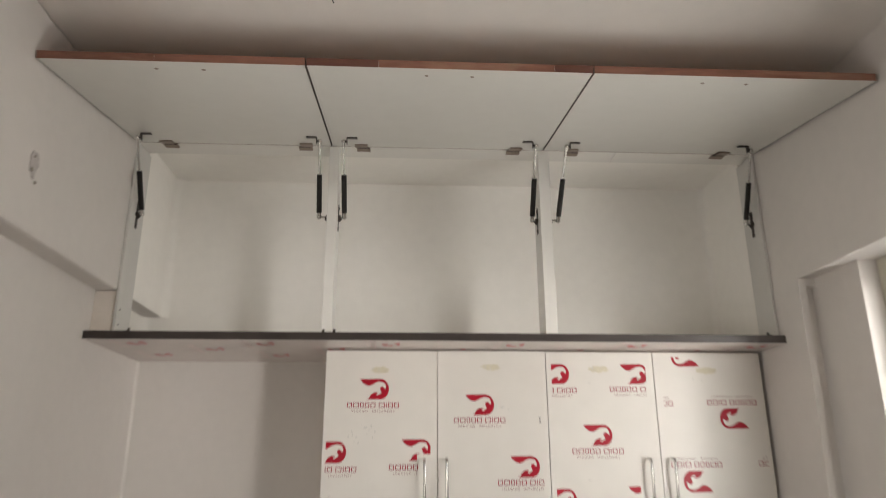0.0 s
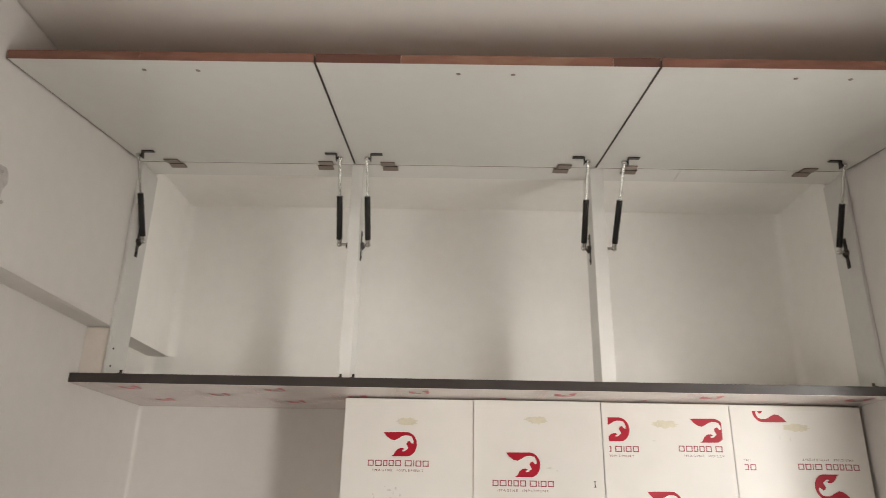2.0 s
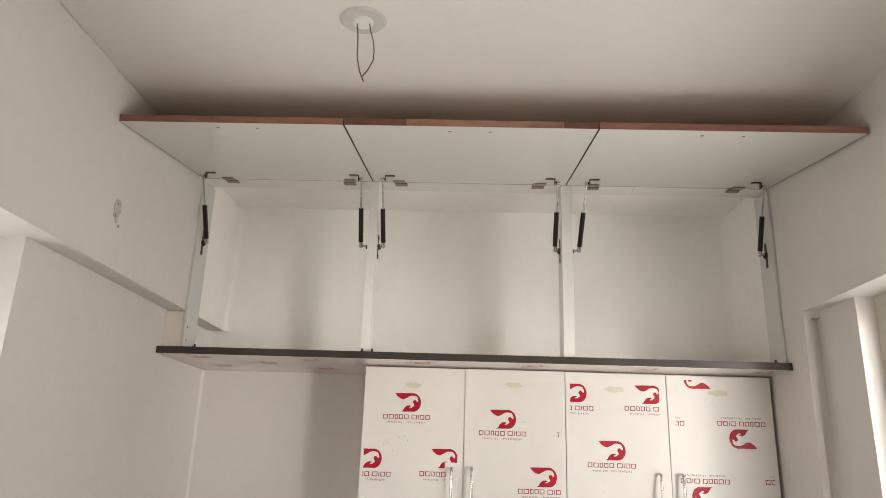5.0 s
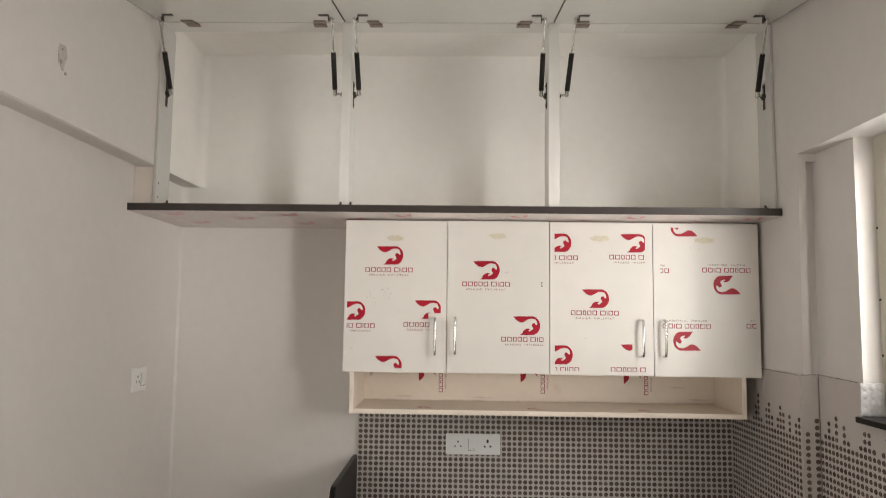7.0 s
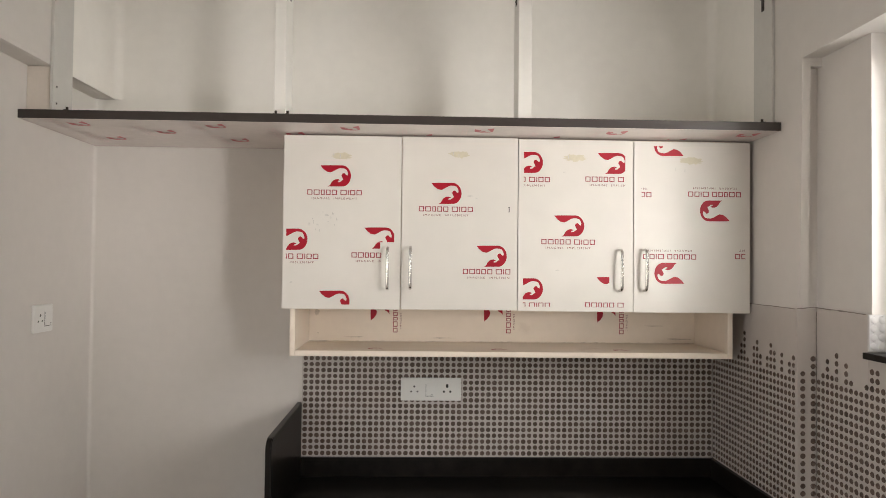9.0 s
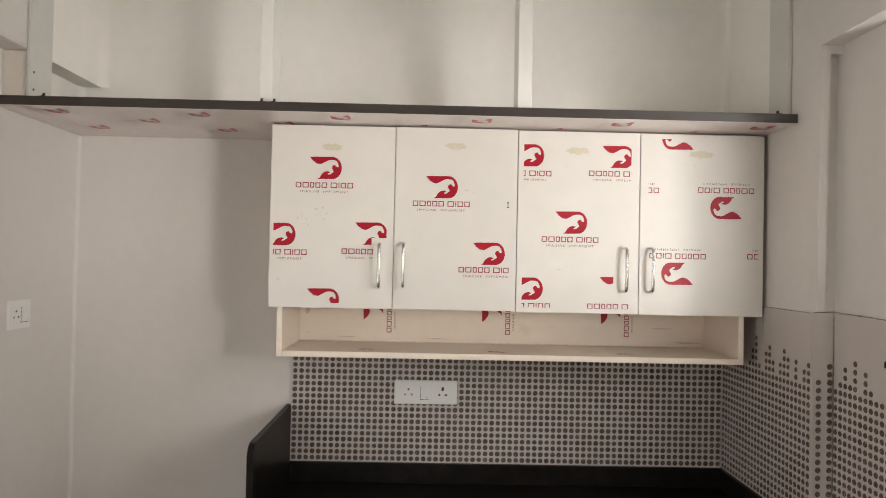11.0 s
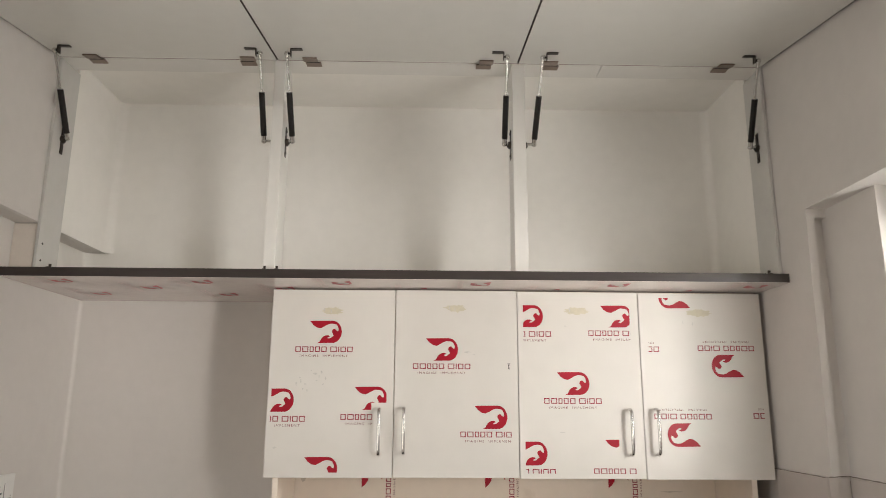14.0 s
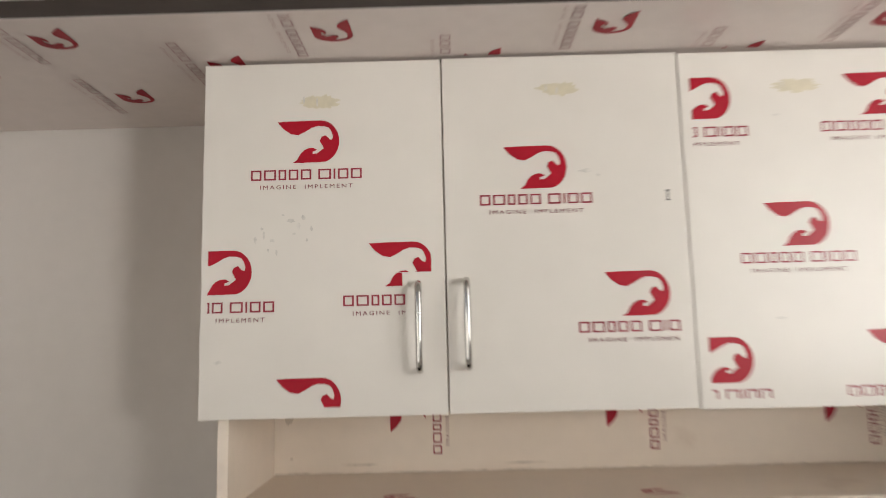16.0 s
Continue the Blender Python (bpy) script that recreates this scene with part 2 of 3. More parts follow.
bm.faces.new(far[::-1])
for k in range(6):
    bm.faces.new((near[k], near[(k + 1) % 6], far[(k + 1) % 6], far[k]))
bmesh.ops.bevel(bm, geom=[e for e in bm.edges if e.verts[0].co.x == e.verts[1].co.x == EAST or e.verts[0].co.yz == Vector((COLUMN, EAST_BEAM_Z))], offset=0.024, segments=10, affect="EDGES")
column_east = solid("column_east", bm, PAINT, "off-white plastered corner column and window beam", "column", kind="structure")

# window in the east wall
window = thing("window_1", (1.66, (WIN0 + WIN1) / 2, SILL), "cream metal-framed sliding window with dark sash", "window", kind="structure")
bm = box(1.645, 1.700, WIN0 - 0.055, WIN0, SILL, EAST_BEAM_Z, 0.003)
box_into(bm, 1.645, 1.700, WIN1, WIN1 + 0.055, SILL, EAST_BEAM_Z, 0.003)
box_into(bm, 1.645, 1.700, WIN1 + 0.055, WIN0 - 0.055, SILL, SILL + 0.055, 0.003)
box_into(bm, 1.645, 1.700, WIN1 + 0.055, WIN0 - 0.055, EAST_BEAM_Z - 0.055, EAST_BEAM_Z, 0.003)
wframe = part("window_frame", bm, FRAME, window)
bm = bmesh.new()
for z in (1.60, 1.76, 1.97):
    rod_into(bm, (1.6455, WIN0 - 0.006, z), (1.6425, WIN0 - 0.006, z), 0.0035, sides=10)
part("screw", bm, DARKSTEEL, wframe)
mid = (WIN0 + WIN1) / 2
for y0, y1, x in ((WIN0 - 0.057, mid - 0.02, 1.660), (mid + 0.02, WIN1 + 0.057, 1.678)):
    bm = box(x, x + 0.014, y0, y0 - 0.035, SILL + 0.057, EAST_BEAM_Z - 0.057, 0.002)
    box_into(bm, x, x + 0.014, y1, y1 + 0.035, SILL + 0.057, EAST_BEAM_Z - 0.057, 0.002)
    box_into(bm, x, x + 0.014, y0 - 0.035, y1 + 0.035, SILL + 0.057, SILL + 0.092, 0.002)
    box_into(bm, x, x + 0.014, y0 - 0.035, y1 + 0.035, EAST_BEAM_Z - 0.092, EAST_BEAM_Z - 0.057, 0.002)
    sash = part("sash", bm, SASH, window, "dark brown sliding sash")
    pane = part("pane", box(x + 0.005, x + 0.009, y0 - 0.036, y1 + 0.036, SILL + 0.093, EAST_BEAM_Z - 0.093), GLASS, sash, "clear glass pane")
    pane.visible_shadow = False
part("window_sill", box(1.554, 1.742, WIN1 + 0.002, WIN0 - 0.012, SILL - 0.0175, SILL - 0.0005, 0.003), GRANITE, window, "polished black granite window sill")

# ---- loft cupboard: shelf, posts, rail ----
SHELF0, SHELF1, FRONT, BODY = 2.054, 2.079, -0.490, -0.452
HINGE = 2.750
loft = thing("loft_cupboard", (0.4, -0.24, SHELF0), "white laminate loft cupboard with three lift-up flaps standing open", "cupboard")
shelf = part("shelf", box(WEST + 0.001, EAST - 0.002, FRONT + 0.003, -0.001, SHELF0, SHELF1 - 0.001), LINER, loft, "white laminate shelf board")
part("edge_band", box(WEST + 0.001, EAST - 0.002, FRONT, FRONT + 0.003, SHELF0 - 0.001, SHELF1, 0.0008), STRIP, shelf, "dark brown edge strip")
part("film", box(WEST + 0.002, EAST - 0.003, FRONT + 0.004, -0.002, SHELF0 - 0.0015, SHELF0 - 0.0002), UNDER, shelf, "pinkish white protective film with red prints")
for x0, x1 in ((-0.006, 0.028), (0.735, 0.775)):
    part("post", box(x0, x1, BODY, -0.345, SHELF1, HINGE - 0.001, 0.0012), LINER, loft)
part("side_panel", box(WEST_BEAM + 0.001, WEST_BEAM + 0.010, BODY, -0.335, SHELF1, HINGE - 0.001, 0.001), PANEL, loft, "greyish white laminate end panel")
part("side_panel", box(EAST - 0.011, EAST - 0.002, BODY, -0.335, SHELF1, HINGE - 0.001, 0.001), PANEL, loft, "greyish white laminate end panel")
part("filler", box(WEST + 0.001, WEST_BEAM - 0.003, BODY + 0.006, -0.434, SHELF1, WEST_BEAM_Z - 0.003, 0.001), PLY, loft, "bare pinkish plywood filler below the beam")
part("top_rail", box(WEST_BEAM + 0.001, 1.02, BODY, -0.365, HINGE, CEILING - 0.001, 0.001), LINER, loft)
part("top_rail", box(1.022, EAST - 0.002, BODY, -0.365, HINGE, CEILING - 0.001, 0.001), LINER, loft)


def lining_into(bm, x0, x1, y0, z0, z1, r=0.030, steps=12):
    """A plastered U round the sides and back of the loft, with softly rounded inner corners."""
    turn = [k / steps * math.pi / 2 for k in range(steps + 1)]
    outline = [(x0, y0)] + [(x0 + r - r * math.cos(t), -0.006 - r + r * math.sin(t)) for t in turn]
    outline += [(x1 - r + r * math.sin(t), -0.006 - r + r * math.cos(t)) for t in turn]
    outline += [(x1, y0), (x1 + 0.002, y0), (x1 + 0.002, -0.0015), (x0 - 0.002, -0.0015), (x0 - 0.002, y0)]
    lo, hi = ([bm.verts.new((x, y, z)) for x, y in outline] for z in (z0, z1))
    bm.faces.new(lo)
    bm.faces.new(hi[::-1])
    for k in range(len(lo)):
        bm.faces.new((lo[k], lo[(k + 1) % len(lo)], hi[(k + 1) % len(lo)], hi[k]))
    return bm


bm = lining_into(bmesh.new(), WEST_BEAM + 0.004, EAST - 0.005, -0.334, WEST_BEAM_Z, CEILING - 0.0051)
lining_into(bm, WEST + 0.004, EAST - 0.005, -0.334, SHELF1, WEST_BEAM_Z)
part("lining", bm, INNER, loft, "off-white painted plaster inside the loft")
part("top_lining", box(WEST_BEAM + 0.001, EAST - 0.002, -0.364, -0.0015, CEILING - 0.005, CEILING - 0.001), INNER, loft)
for z in (2.11, 2.16, 2.62):
    part("screw", rod_into(bmesh.new(), (WEST_BEAM + 0.0095, -0.430, z), (WEST_BEAM + 0.0112, -0.430, z), 0.0035, sides=10), DARKSTEEL, loft)
for x, z in ((-0.019, 2.090), (0.050, 2.074)):
    part("screw", rod_into(bmesh.new(), (x, -0.300, SHELF1 - 0.001), (x, -0.300, SHELF1 + 0.004), 0.004, sides=10), DARKSTEEL, loft)
for x in (-0.612, 0.004, 0.039, 1.483):
    bm = box(x - 0.005, x + 0.005, -0.482, -0.466, SHELF1, SHELF1 + 0.003, 0.0006)
    box_into(bm, x - 0.004, x + 0.003, -0.470, -0.466, SHELF1 + 0.003, SHELF1 + 0.013, 0.0006)
    part("catch", bm, DARKSTEEL, loft, "small steel magnet catch")

# ---- lift-up flaps ----
TILT = math.atan2(0.100, 0.685)


def tilted(bm):
    """Turns a flap that lies level at the hinge line down by its droop."""
    m = Matrix.Translation((0, BODY, HINGE)) @ Matrix.Rotation(TILT, 4, "X") @ Matrix.Translation((0, -BODY, -HINGE))
    bmesh.ops.transform(bm, matrix=m, verts=bm.verts[:])
    return bm


def flap(x0, x1, holes, bands):
    yb, yf, z0, z1 = BODY - 0.004, BODY - 0.692, HINGE, HINGE + 0.018
    f = part("flap", tilted(box(x0 + 0.0008, x1 - 0.0008, yb, yf, z0, z1, 0.0008)), FLAP, loft, "glossy white lift-up flap held open")
    part("veneer", tilted(box(x0, x1, yb, yf, z1 + 0.0002, z1 + 0.0014)), VENEER, f, "red-brown wood veneer top face")
    for a, b, mat in bands:
        part("edge_band", tilted(box(x0 + a, x0 + b, yf - 0.0015, yf, z0 - 0.0005, z1 + 0.002, 0.0004)), mat, f, "red-brown wood edge strip")
    for a, b in ((x0, x0 + 0.0008), (x1 - 0.0008, x1)):
        part("edge_band", tilted(box(a, b, yb, yf, z0 - 0.0003, z1)), SEAM, f, "grey-brown side edge strip")
    part("edge_band", tilted(box(x0, x1, yb, yb + 0.0012, z0 - 0.0003, z1)), WOOD_DARK, f, "dark brown rear edge strip")
    for hx in holes:
        bm = bmesh.new()
        rod_into(bm, (hx, -1.097, z0 - 0.0012), (hx, -1.097, z0 + 0.001), 0.0045, 0.006, sides=12)
        part("screw_cap", tilted(bm), STEEL, f)
    return f


flaps = [
    flap(WEST_BEAM + 0.004, 0.0005, (-0.389, -0.268), ((0, 0.29, WOOD), (0.2905, 0.6705, WOOD))),
    flap(0.0040, 0.7515, (0.315, 0.437), ((0, 0.185, WOOD_DARK), (0.1855, 0.645, WOOD), (0.6455, 0.7475, WOOD_DARK))),
    flap(0.7550, EAST - 0.009, (1.065, 1.186), ((0, 0.42, WOOD), (0.4205, 0.7675, WOOD))),
]


def hinge_on(f, x, side):
    """A concealed hinge bridging the rail and the flap."""
    h = part("hinge", box(x - 0.024, x + 0.024, BODY + 0.001, BODY + 0.030, HINGE - 0.0045, HINGE - 0.0005, 0.001), STEEL, f, "nickel-plated hinge plate")
    bm = box(x - 0.022 + side * 0.006, x + 0.022 + side * 0.006, BODY - 0.036, BODY - 0.003, HINGE - 0.0045, HINGE - 0.0005, 0.001)
    part("hinge_cup", tilted(bm), STEEL, h)
    # thin dark bar put in for the dark slit between plate and cup
    part("hinge_slit", box(x - 0.020, x + 0.020, BODY - 0.002, BODY + 0.001, HINGE - 0.0056, HINGE - 0.0030, 0.0005), DARKSTEEL, h)


for f, xs in zip(flaps, ((-0.560, -0.092), (0.112, 0.647), (0.860, 1.401))):
    for k, x in enumerate(xs):
        hinge_on(f, x, 1 if k else -1)


def gas_strut(xl, xu, xw, side):
    """xl: lower ball, xu: upper ball, xw: face that carries the lower bracket; side: +1 where that face lies towards -x."""
    low = Vector((xl, -0.402, 2.502))
    top = Matrix.Translation((0, BODY, HINGE)) @ Matrix.Rotation(TILT, 4, "X") @ Vector((xu, -0.104, -0.014))
    d = (top - low).normalized()
    ends = low + d * 0.017, low + d * 0.151
    s = part("gas_strut", rod_into(bmesh.new(), *ends, 0.0090, sides=18), BLACK, loft, "black gas strut with chrome rod", smooth=True)
    part("rod", rod_into(bmesh.new(), ends[1], top - d * 0.004, 0.0040, sides=12), CHROME, s, "chrome rod", smooth=True)
    bm = rod_into(bmesh.new(), low + d * 0.002, ends[0], 0.0068, 0.0074)
    ball_into(bm, low, 0.0085)
    rod_into(bm, low, low + (Vector((xw, -0.401, 2.502)) - low) * 0.75, 0.0042)
    part("ball_joint", bm, CHROME, s, "chrome ball socket", smooth=True)
    bm = ball_into(bmesh.new(), top, 0.0080)
    rod_into(bm, top - d * 0.012, top, 0.005)
    part("ball_joint", bm, CHROME, s, "chrome ball socket", smooth=True)
    # lower plate on the post
    w0, w1 = sorted((xw, xw + side * 0.0025))
    bm = box(w0, w1, -0.405, -0.389, 2.452, 2.548, 0.0007)
    rod_into(bm, (xw + side * 0.002, -0.398, 2.500), (xw + side * 0.011, -0.400, 2.502), 0.014, 0.008)
    rod_into(bm, (xw + side * 0.004, -0.402, 2.502), low, 0.0034)
    rod_into(bm, (xw + side * 0.0024, -0.397, 2.536), (xw + side * 0.0045, -0.397, 2.536), 0.0045, 0.003)
    rod_into(bm, (xw + side * 0.0024, -0.397, 2.464), (xw + side * 0.0045, -0.397, 2.464), 0.0045, 0.003)
    part("lower_bracket", bm, DARKSTEEL, s, "dark steel bracket plate")
    # upper plate on the flap
    bm = box(xu + side * 0.012, xu + side * 0.046, -0.566, -0.549, HINGE - 0.0038, HINGE - 0.0006, 0.0008)
    box_into(bm, xu + side * 0.010, xu + side * 0.0125, -0.564, -0.546, HINGE - 0.023, HINGE - 0.0008, 0.0008)
    rod_into(bm, (xu, -0.556, HINGE - 0.014), (xu + side * 0.012, -0.556, HINGE - 0.014), 0.003)
    tilted(bm)
    part("upper_bracket", bm, DARKSTEEL, s, "dark steel angle bracket")


gas_strut(-0.646, -0.634, WEST_BEAM + 0.010, 1)
gas_strut(-0.038, -0.029, -0.006, -1)
gas_strut(0.050, 0.051, 0.028, 1)
gas_strut(0.714, 0.710, 0.735, -1)
gas_strut(0.807, 0.817, 0.775, 1)
gas_strut(1.494, 1.470, EAST - 0.011, -1)

# ---- wall cabinet ----
DOOR_Y, DOOR0, DOOR1 = -0.320, 1.490, 2.047
EDGES = (0.000, 0.379, 0.755, 1.132, 1.517)
cabinet = thing("wall_cabinet", (0.76, -0.15, 1.33), "white wall cabinet with four doors in printed protective film", "cabinet")
part("body", box(0.012, 1.508, -0.300, -0.001, DOOR0 + 0.004, SHELF0 - 0.004, 0.001), FILM_IN, cabinet, "cream film-covered carcass")
# open niche below the doors
NX0, NX1, NZ0, NZ1, NY = 0.024, 1.469, 1.337, DOOR0 + 0.003, -0.298
part("niche_side", box(NX0, NX0 + 0.017, NY, -0.001, NZ0, NZ1, 0.0012), FILM_IN, cabinet)
part("niche_side", box(NX1 - 0.017, NX1, NY, -0.001, NZ0, NZ1, 0.0012), FILM_IN, cabinet)
niche_floor = part("niche_floor", box(NX0 + 0.0175, NX1 - 0.0175, NY, -0.001, NZ0, NZ0 + 0.018, 0.0012), FILM_IN, cabinet)
niche_back = part("niche_back", box(NX0 + 0.0175, NX1 - 0.0175, -0.020, -0.002, NZ0 + 0.0185, NZ1, 0), FILM_IN, cabinet)

doors, handles = [], ((0.337, 1.622), (0.410, 1.625), (1.088, 1.624), (1.168, 1.625))
for i in range(4):
    a, b = EDGES[i] + 0.0012, EDGES[i + 1] - 0.0012
    dz = (0.0, 0.001, -0.001, -0.002)[i]
    d = part("door", box(a, b, DOOR_Y, DOOR_Y + 0.018, DOOR0 + dz, DOOR1 + dz, 0.0009), FILM, cabinet, "white door in glossy film with red printed marks")
    doors.append(d)
    hx, hz = handles[i]
    pts, half, out, bend = [], 0.066, 0.028, 0.016
    pts.append((hx, DOOR_Y, hz - half))
    for k in range(7):
        t = k / 6 * math.pi / 2
        pts.append((hx, DOOR_Y - out + bend * (1 - math.sin(t)), hz - half + bend * (1 - math.cos(t))))
    pts.append((hx, DOOR_Y - out - 0.003, hz))
    for k in range(7):
        t = (1 - k / 6) * math.pi / 2
        pts.append((hx, DOOR_Y - out + bend * (1 - math.sin(t)), hz + half - bend * (1 - math.cos(t))))
    pts.append((hx, DOOR_Y, hz + half))
    h = part("handle", tube(pts, 0.0044, 12, 1.15), CHROME, d, "chrome bow handle", smooth=True)


# ---- printed marks, as plain shapes ----
def mark_mesh():
    """A winged half-round shape, 1 wide and 0.7 high, in x and z."""
    bm = bmesh.new()
    outer = [(-0.5, 0.336), (-0.285, 0.345), (0.20, 0.35)]
    outer += [(0.20 + 0.30 * math.sin(t), 0.35 * math.cos(t)) for t in [k * math.pi / 14 for k in range(1, 14)]]
    outer += [(0.20, -0.345), (-0.255, -0.35), (-0.18, -0.30), (-0.125, -0.20), (-0.07, -0.145), (0.0, -0.11), (0.08, -0.105), (0.15, -0.14), (0.07, -0.17),
              (0.07, -0.205), (0.14, -0.20), (0.25, -0.115), (0.22, -0.055), (0.185, 0.01), (0.215, 0.075), (0.28, 0.10), (0.34, 0.035), (0.385, 0.02),
              (0.40, 0.08), (0.37, 0.17), (0.33, 0.225), (0.25, 0.25), (0.14, 0.255), (0.05, 0.225), (-0.05, 0.165), (-0.16, 0.11), (-0.28, 0.13), (-0.40, 0.215)]
    face = bm.faces.new([bm.verts.new((x, 0, z)) for x, z in outer])
    face.normal_update()
    bmesh.ops.triangulate(bm, faces=[face])
    return bm


def bars_mesh(widths, gap, height, stroke):
    """A row of plain hollow blocks and bars, as long and high as a line of writing; a width below zero leaves room."""
    bm = bmesh.new()
    x = -(sum(abs(w) for w in widths) + gap * (len(widths) - 1)) / 2
    for w in widths:
        sides = [] if w < 0 else [(0, w, -0.5, 0.5)] if w < 2 * stroke else [
            (0, stroke, -0.5, 0.5), (w - stroke, w, -0.5, 0.5), (stroke, w - stroke, 0.35, 0.5), (stroke, w - stroke, -0.5, -0.35)]
        for x0, x1, z0, z1 in sides:
            bm.faces.new([bm.verts.new((x + u, 0, v * height)) for u, v in ((x0, z0), (x1, z0), (x1, z1), (x0, z1))])
        x += abs(w) + gap
    return bm


def slogan_mesh(width=0.145):
    """The readable small line below the mark, lettered in x and z."""
    curve = bpy.data.curves.new("slogan", "FONT")
    curve.body, curve.align_x, curve.size, curve.space_character, curve.resolution_u = "IMAGINE  IMPLEMENT", "CENTER", 0.0092, 1.35, 2
    ob = bpy.data.objects.new("slogan", curve)
    me = bpy.data.meshes.new_from_object(ob)
    bpy.data.objects.remove(ob)
    bm = bmesh.new()
    bm.from_mesh(me)
    bpy.data.meshes.remove(me)
    xs = [v.co.x for v in bm.verts]
    k, c = width / (max(xs) - min(xs)), (max(xs) + min(xs)) / 2
    for v in bm.verts:
        v.co = ((v.co.x - c) * k, 0, v.co.y - 0.0032)
    return bm


def clip(bm, x0, x1, z0, z1):
    for co, no in (((x0, 0, 0), (-1, 0, 0)), ((x1, 0, 0), (1, 0, 0)), ((0, 0, z0), (0, 0, -1)), ((0, 0, z1), (0, 0, 1))):
        bmesh.ops.bisect_plane(bm, geom=bm.verts[:] + bm.edges[:] + bm.faces[:], plane_co=co, plane_no=no, clear_outer=True)
    return bm


def islands(bm):
    """Splits a bmesh into one for each connected piece."""
    left, pieces = set(bm.faces), []
    while left:
        todo, found = [left.pop()], []
        while todo:
            f = todo.pop()
            found.append(f)
            for e in f.edges:
                for g in e.link_faces:
                    if g in left:
                        left.remove(g)
                        todo.append(g)
        piece, known = bmesh.new(), {}
        for f in found:
            for v in f.verts:
                if v not in known:
                    known[v] = piece.verts.new(v.co)
            piece.faces.new([known[v] for v in f.verts])
        pieces.append(piece)
    bm.free()
    return pieces


WORD = (0.0165, 0.0190, 0.0120, 0.0150, 0.0165, -0.0030, 0.0200, 0.0028, 0.0165, 0.0170)


def print_on(parent, kind, x, z, limits, place, turn=0.0, mirror=1, size=(1, 1), ink=None):
    """kind: mark, words or line. place: from the flat of the print (x, z) to the world."""
    bm = {"mark": mark_mesh, "words": lambda: bars_mesh(WORD, 0.0040, 0.0165, 0.0028),
          "line": slogan_mesh}[kind]()
    s = 0.098 if kind == "mark" else 1.0
    bmesh.ops.transform(bm, verts=bm.verts[:], matrix=Matrix.Translation((x, 0, z)) @ Matrix.Rotation(radians(turn), 4, "Y") @ Matrix.Diagonal((s * mirror * size[0], s, s * size[1], 1)))
    clip(bm, *limits)
    if len(bm.faces) == 0:
        bm.free()
        return
    bmesh.ops.transform(bm, verts=bm.verts[:], matrix=place)
    if kind == "mark":
        for piece in islands(bm):
            part("red_mark", piece, INK, parent)
        return
    part({"words": "printed_line", "line": "slogan"}[kind], bm, ink or {"words": INK_WORD, "line": INK_DARK}[kind], parent, kind="stuff")


on_door = Matrix.Translation((0, DOOR_Y - 0.0008, 0))
LIM = [(0.012, 0.355, 1.505, 2.033), (0.384, 0.732, 1.505, 2.033), (0.773, 1.104, 1.504, 2.033), (1.158, 1.500, 1.50, 2.030)]
TORN = (0.012, 0.316, 1.505, 2.033)
MARKS = ((0, 0.167, 1.917, 0), (0, 0.031, 1.712, 0), (0, 0.310, 1.719, 0), (0, 0.168, 1.515, 0), (1, 0.523, 1.866, 0), (1, 0.671, 1.665, 0),
         (2, 0.786, 1.970, 0), (2, 1.063, 1.971, 0), (2, 0.922, 1.766, 0), (2, 0.789, 1.561, 0),
         (3, 1.247, 2.032, 180), (3, 1.399, 1.821, 180), (3, 1.250, 1.616, 180))
for i, x, z, turn in MARKS:
    if x == 0.310:  # torn away round the handle
        print_on(doors[i], "mark", x, z, (0.012, 0.357, 1.706, 2.033), on_door, turn)
        print_on(doors[i], "mark", x, z, (0.012, 0.312, 1.505, 1.7055), on_door, turn)
        continue
    print_on(doors[i], "mark", x, z, LIM[i], on_door, turn)
print_on(doors[2], "mark", 1.061, 1.568, (1.0, 1.054, 1.579, 1.605), on_door)
WORDS = ((0, 0.164, 1.864, 0), (0, 0.028, 1.658, 0), (0, 0.308, 1.664, 0), (1, 0.522, 1.815, 0), (1, 0.666, 1.615, 0), (2, 0.771, 1.915, 0),
         (2, 1.061, 1.919, 0), (2, 0.919, 1.714, 0), (2, 0.774, 1.509, 0), (2, 1.062, 1.511, 0), (3, 1.398, 1.875, 180), (3, 1.103, 1.871, 180),
         (3, 1.251, 1.670, 180), (3, 1.553, 1.673, 180))
for i, x, z, turn in WORDS:
    limits = TORN if x == 0.308 else LIM[i]
    print_on(doors[i], "words", x, z, limits, on_door, turn)
    print_on(doors[i], "line", x, z + (0.0195 if turn else -0.0195), limits, on_door, turn)

in_niche = Matrix.Translation((0, -0.0208, 0))
NLIM = (0.06, 1.45, 1.357, 1.491)
for x in (0.353, 0.765, 1.180):
    print_on(niche_back, "words", x, 1.476, NLIM, in_niche, -90)
    print_on(niche_back, "line", x + 0.0195, 1.476, NLIM, in_niche, -90)
    print_on(niche_back, "mark", x - 0.056, 1.480, NLIM, in_niche, -90)
on_niche_floor = Matrix.Translation((0, 0, NZ0 + 0.0188)) @ Matrix.Rotation(radians(-90), 4, "X")
for x in (0.30, 0.71, 1.12):
    print_on(niche_floor, "mark", x, -0.235, (0.06, 1.45, -0.29, -0.03), on_niche_floor, 180, 1, (0.6, 0.5))
dust = random.Random(5)


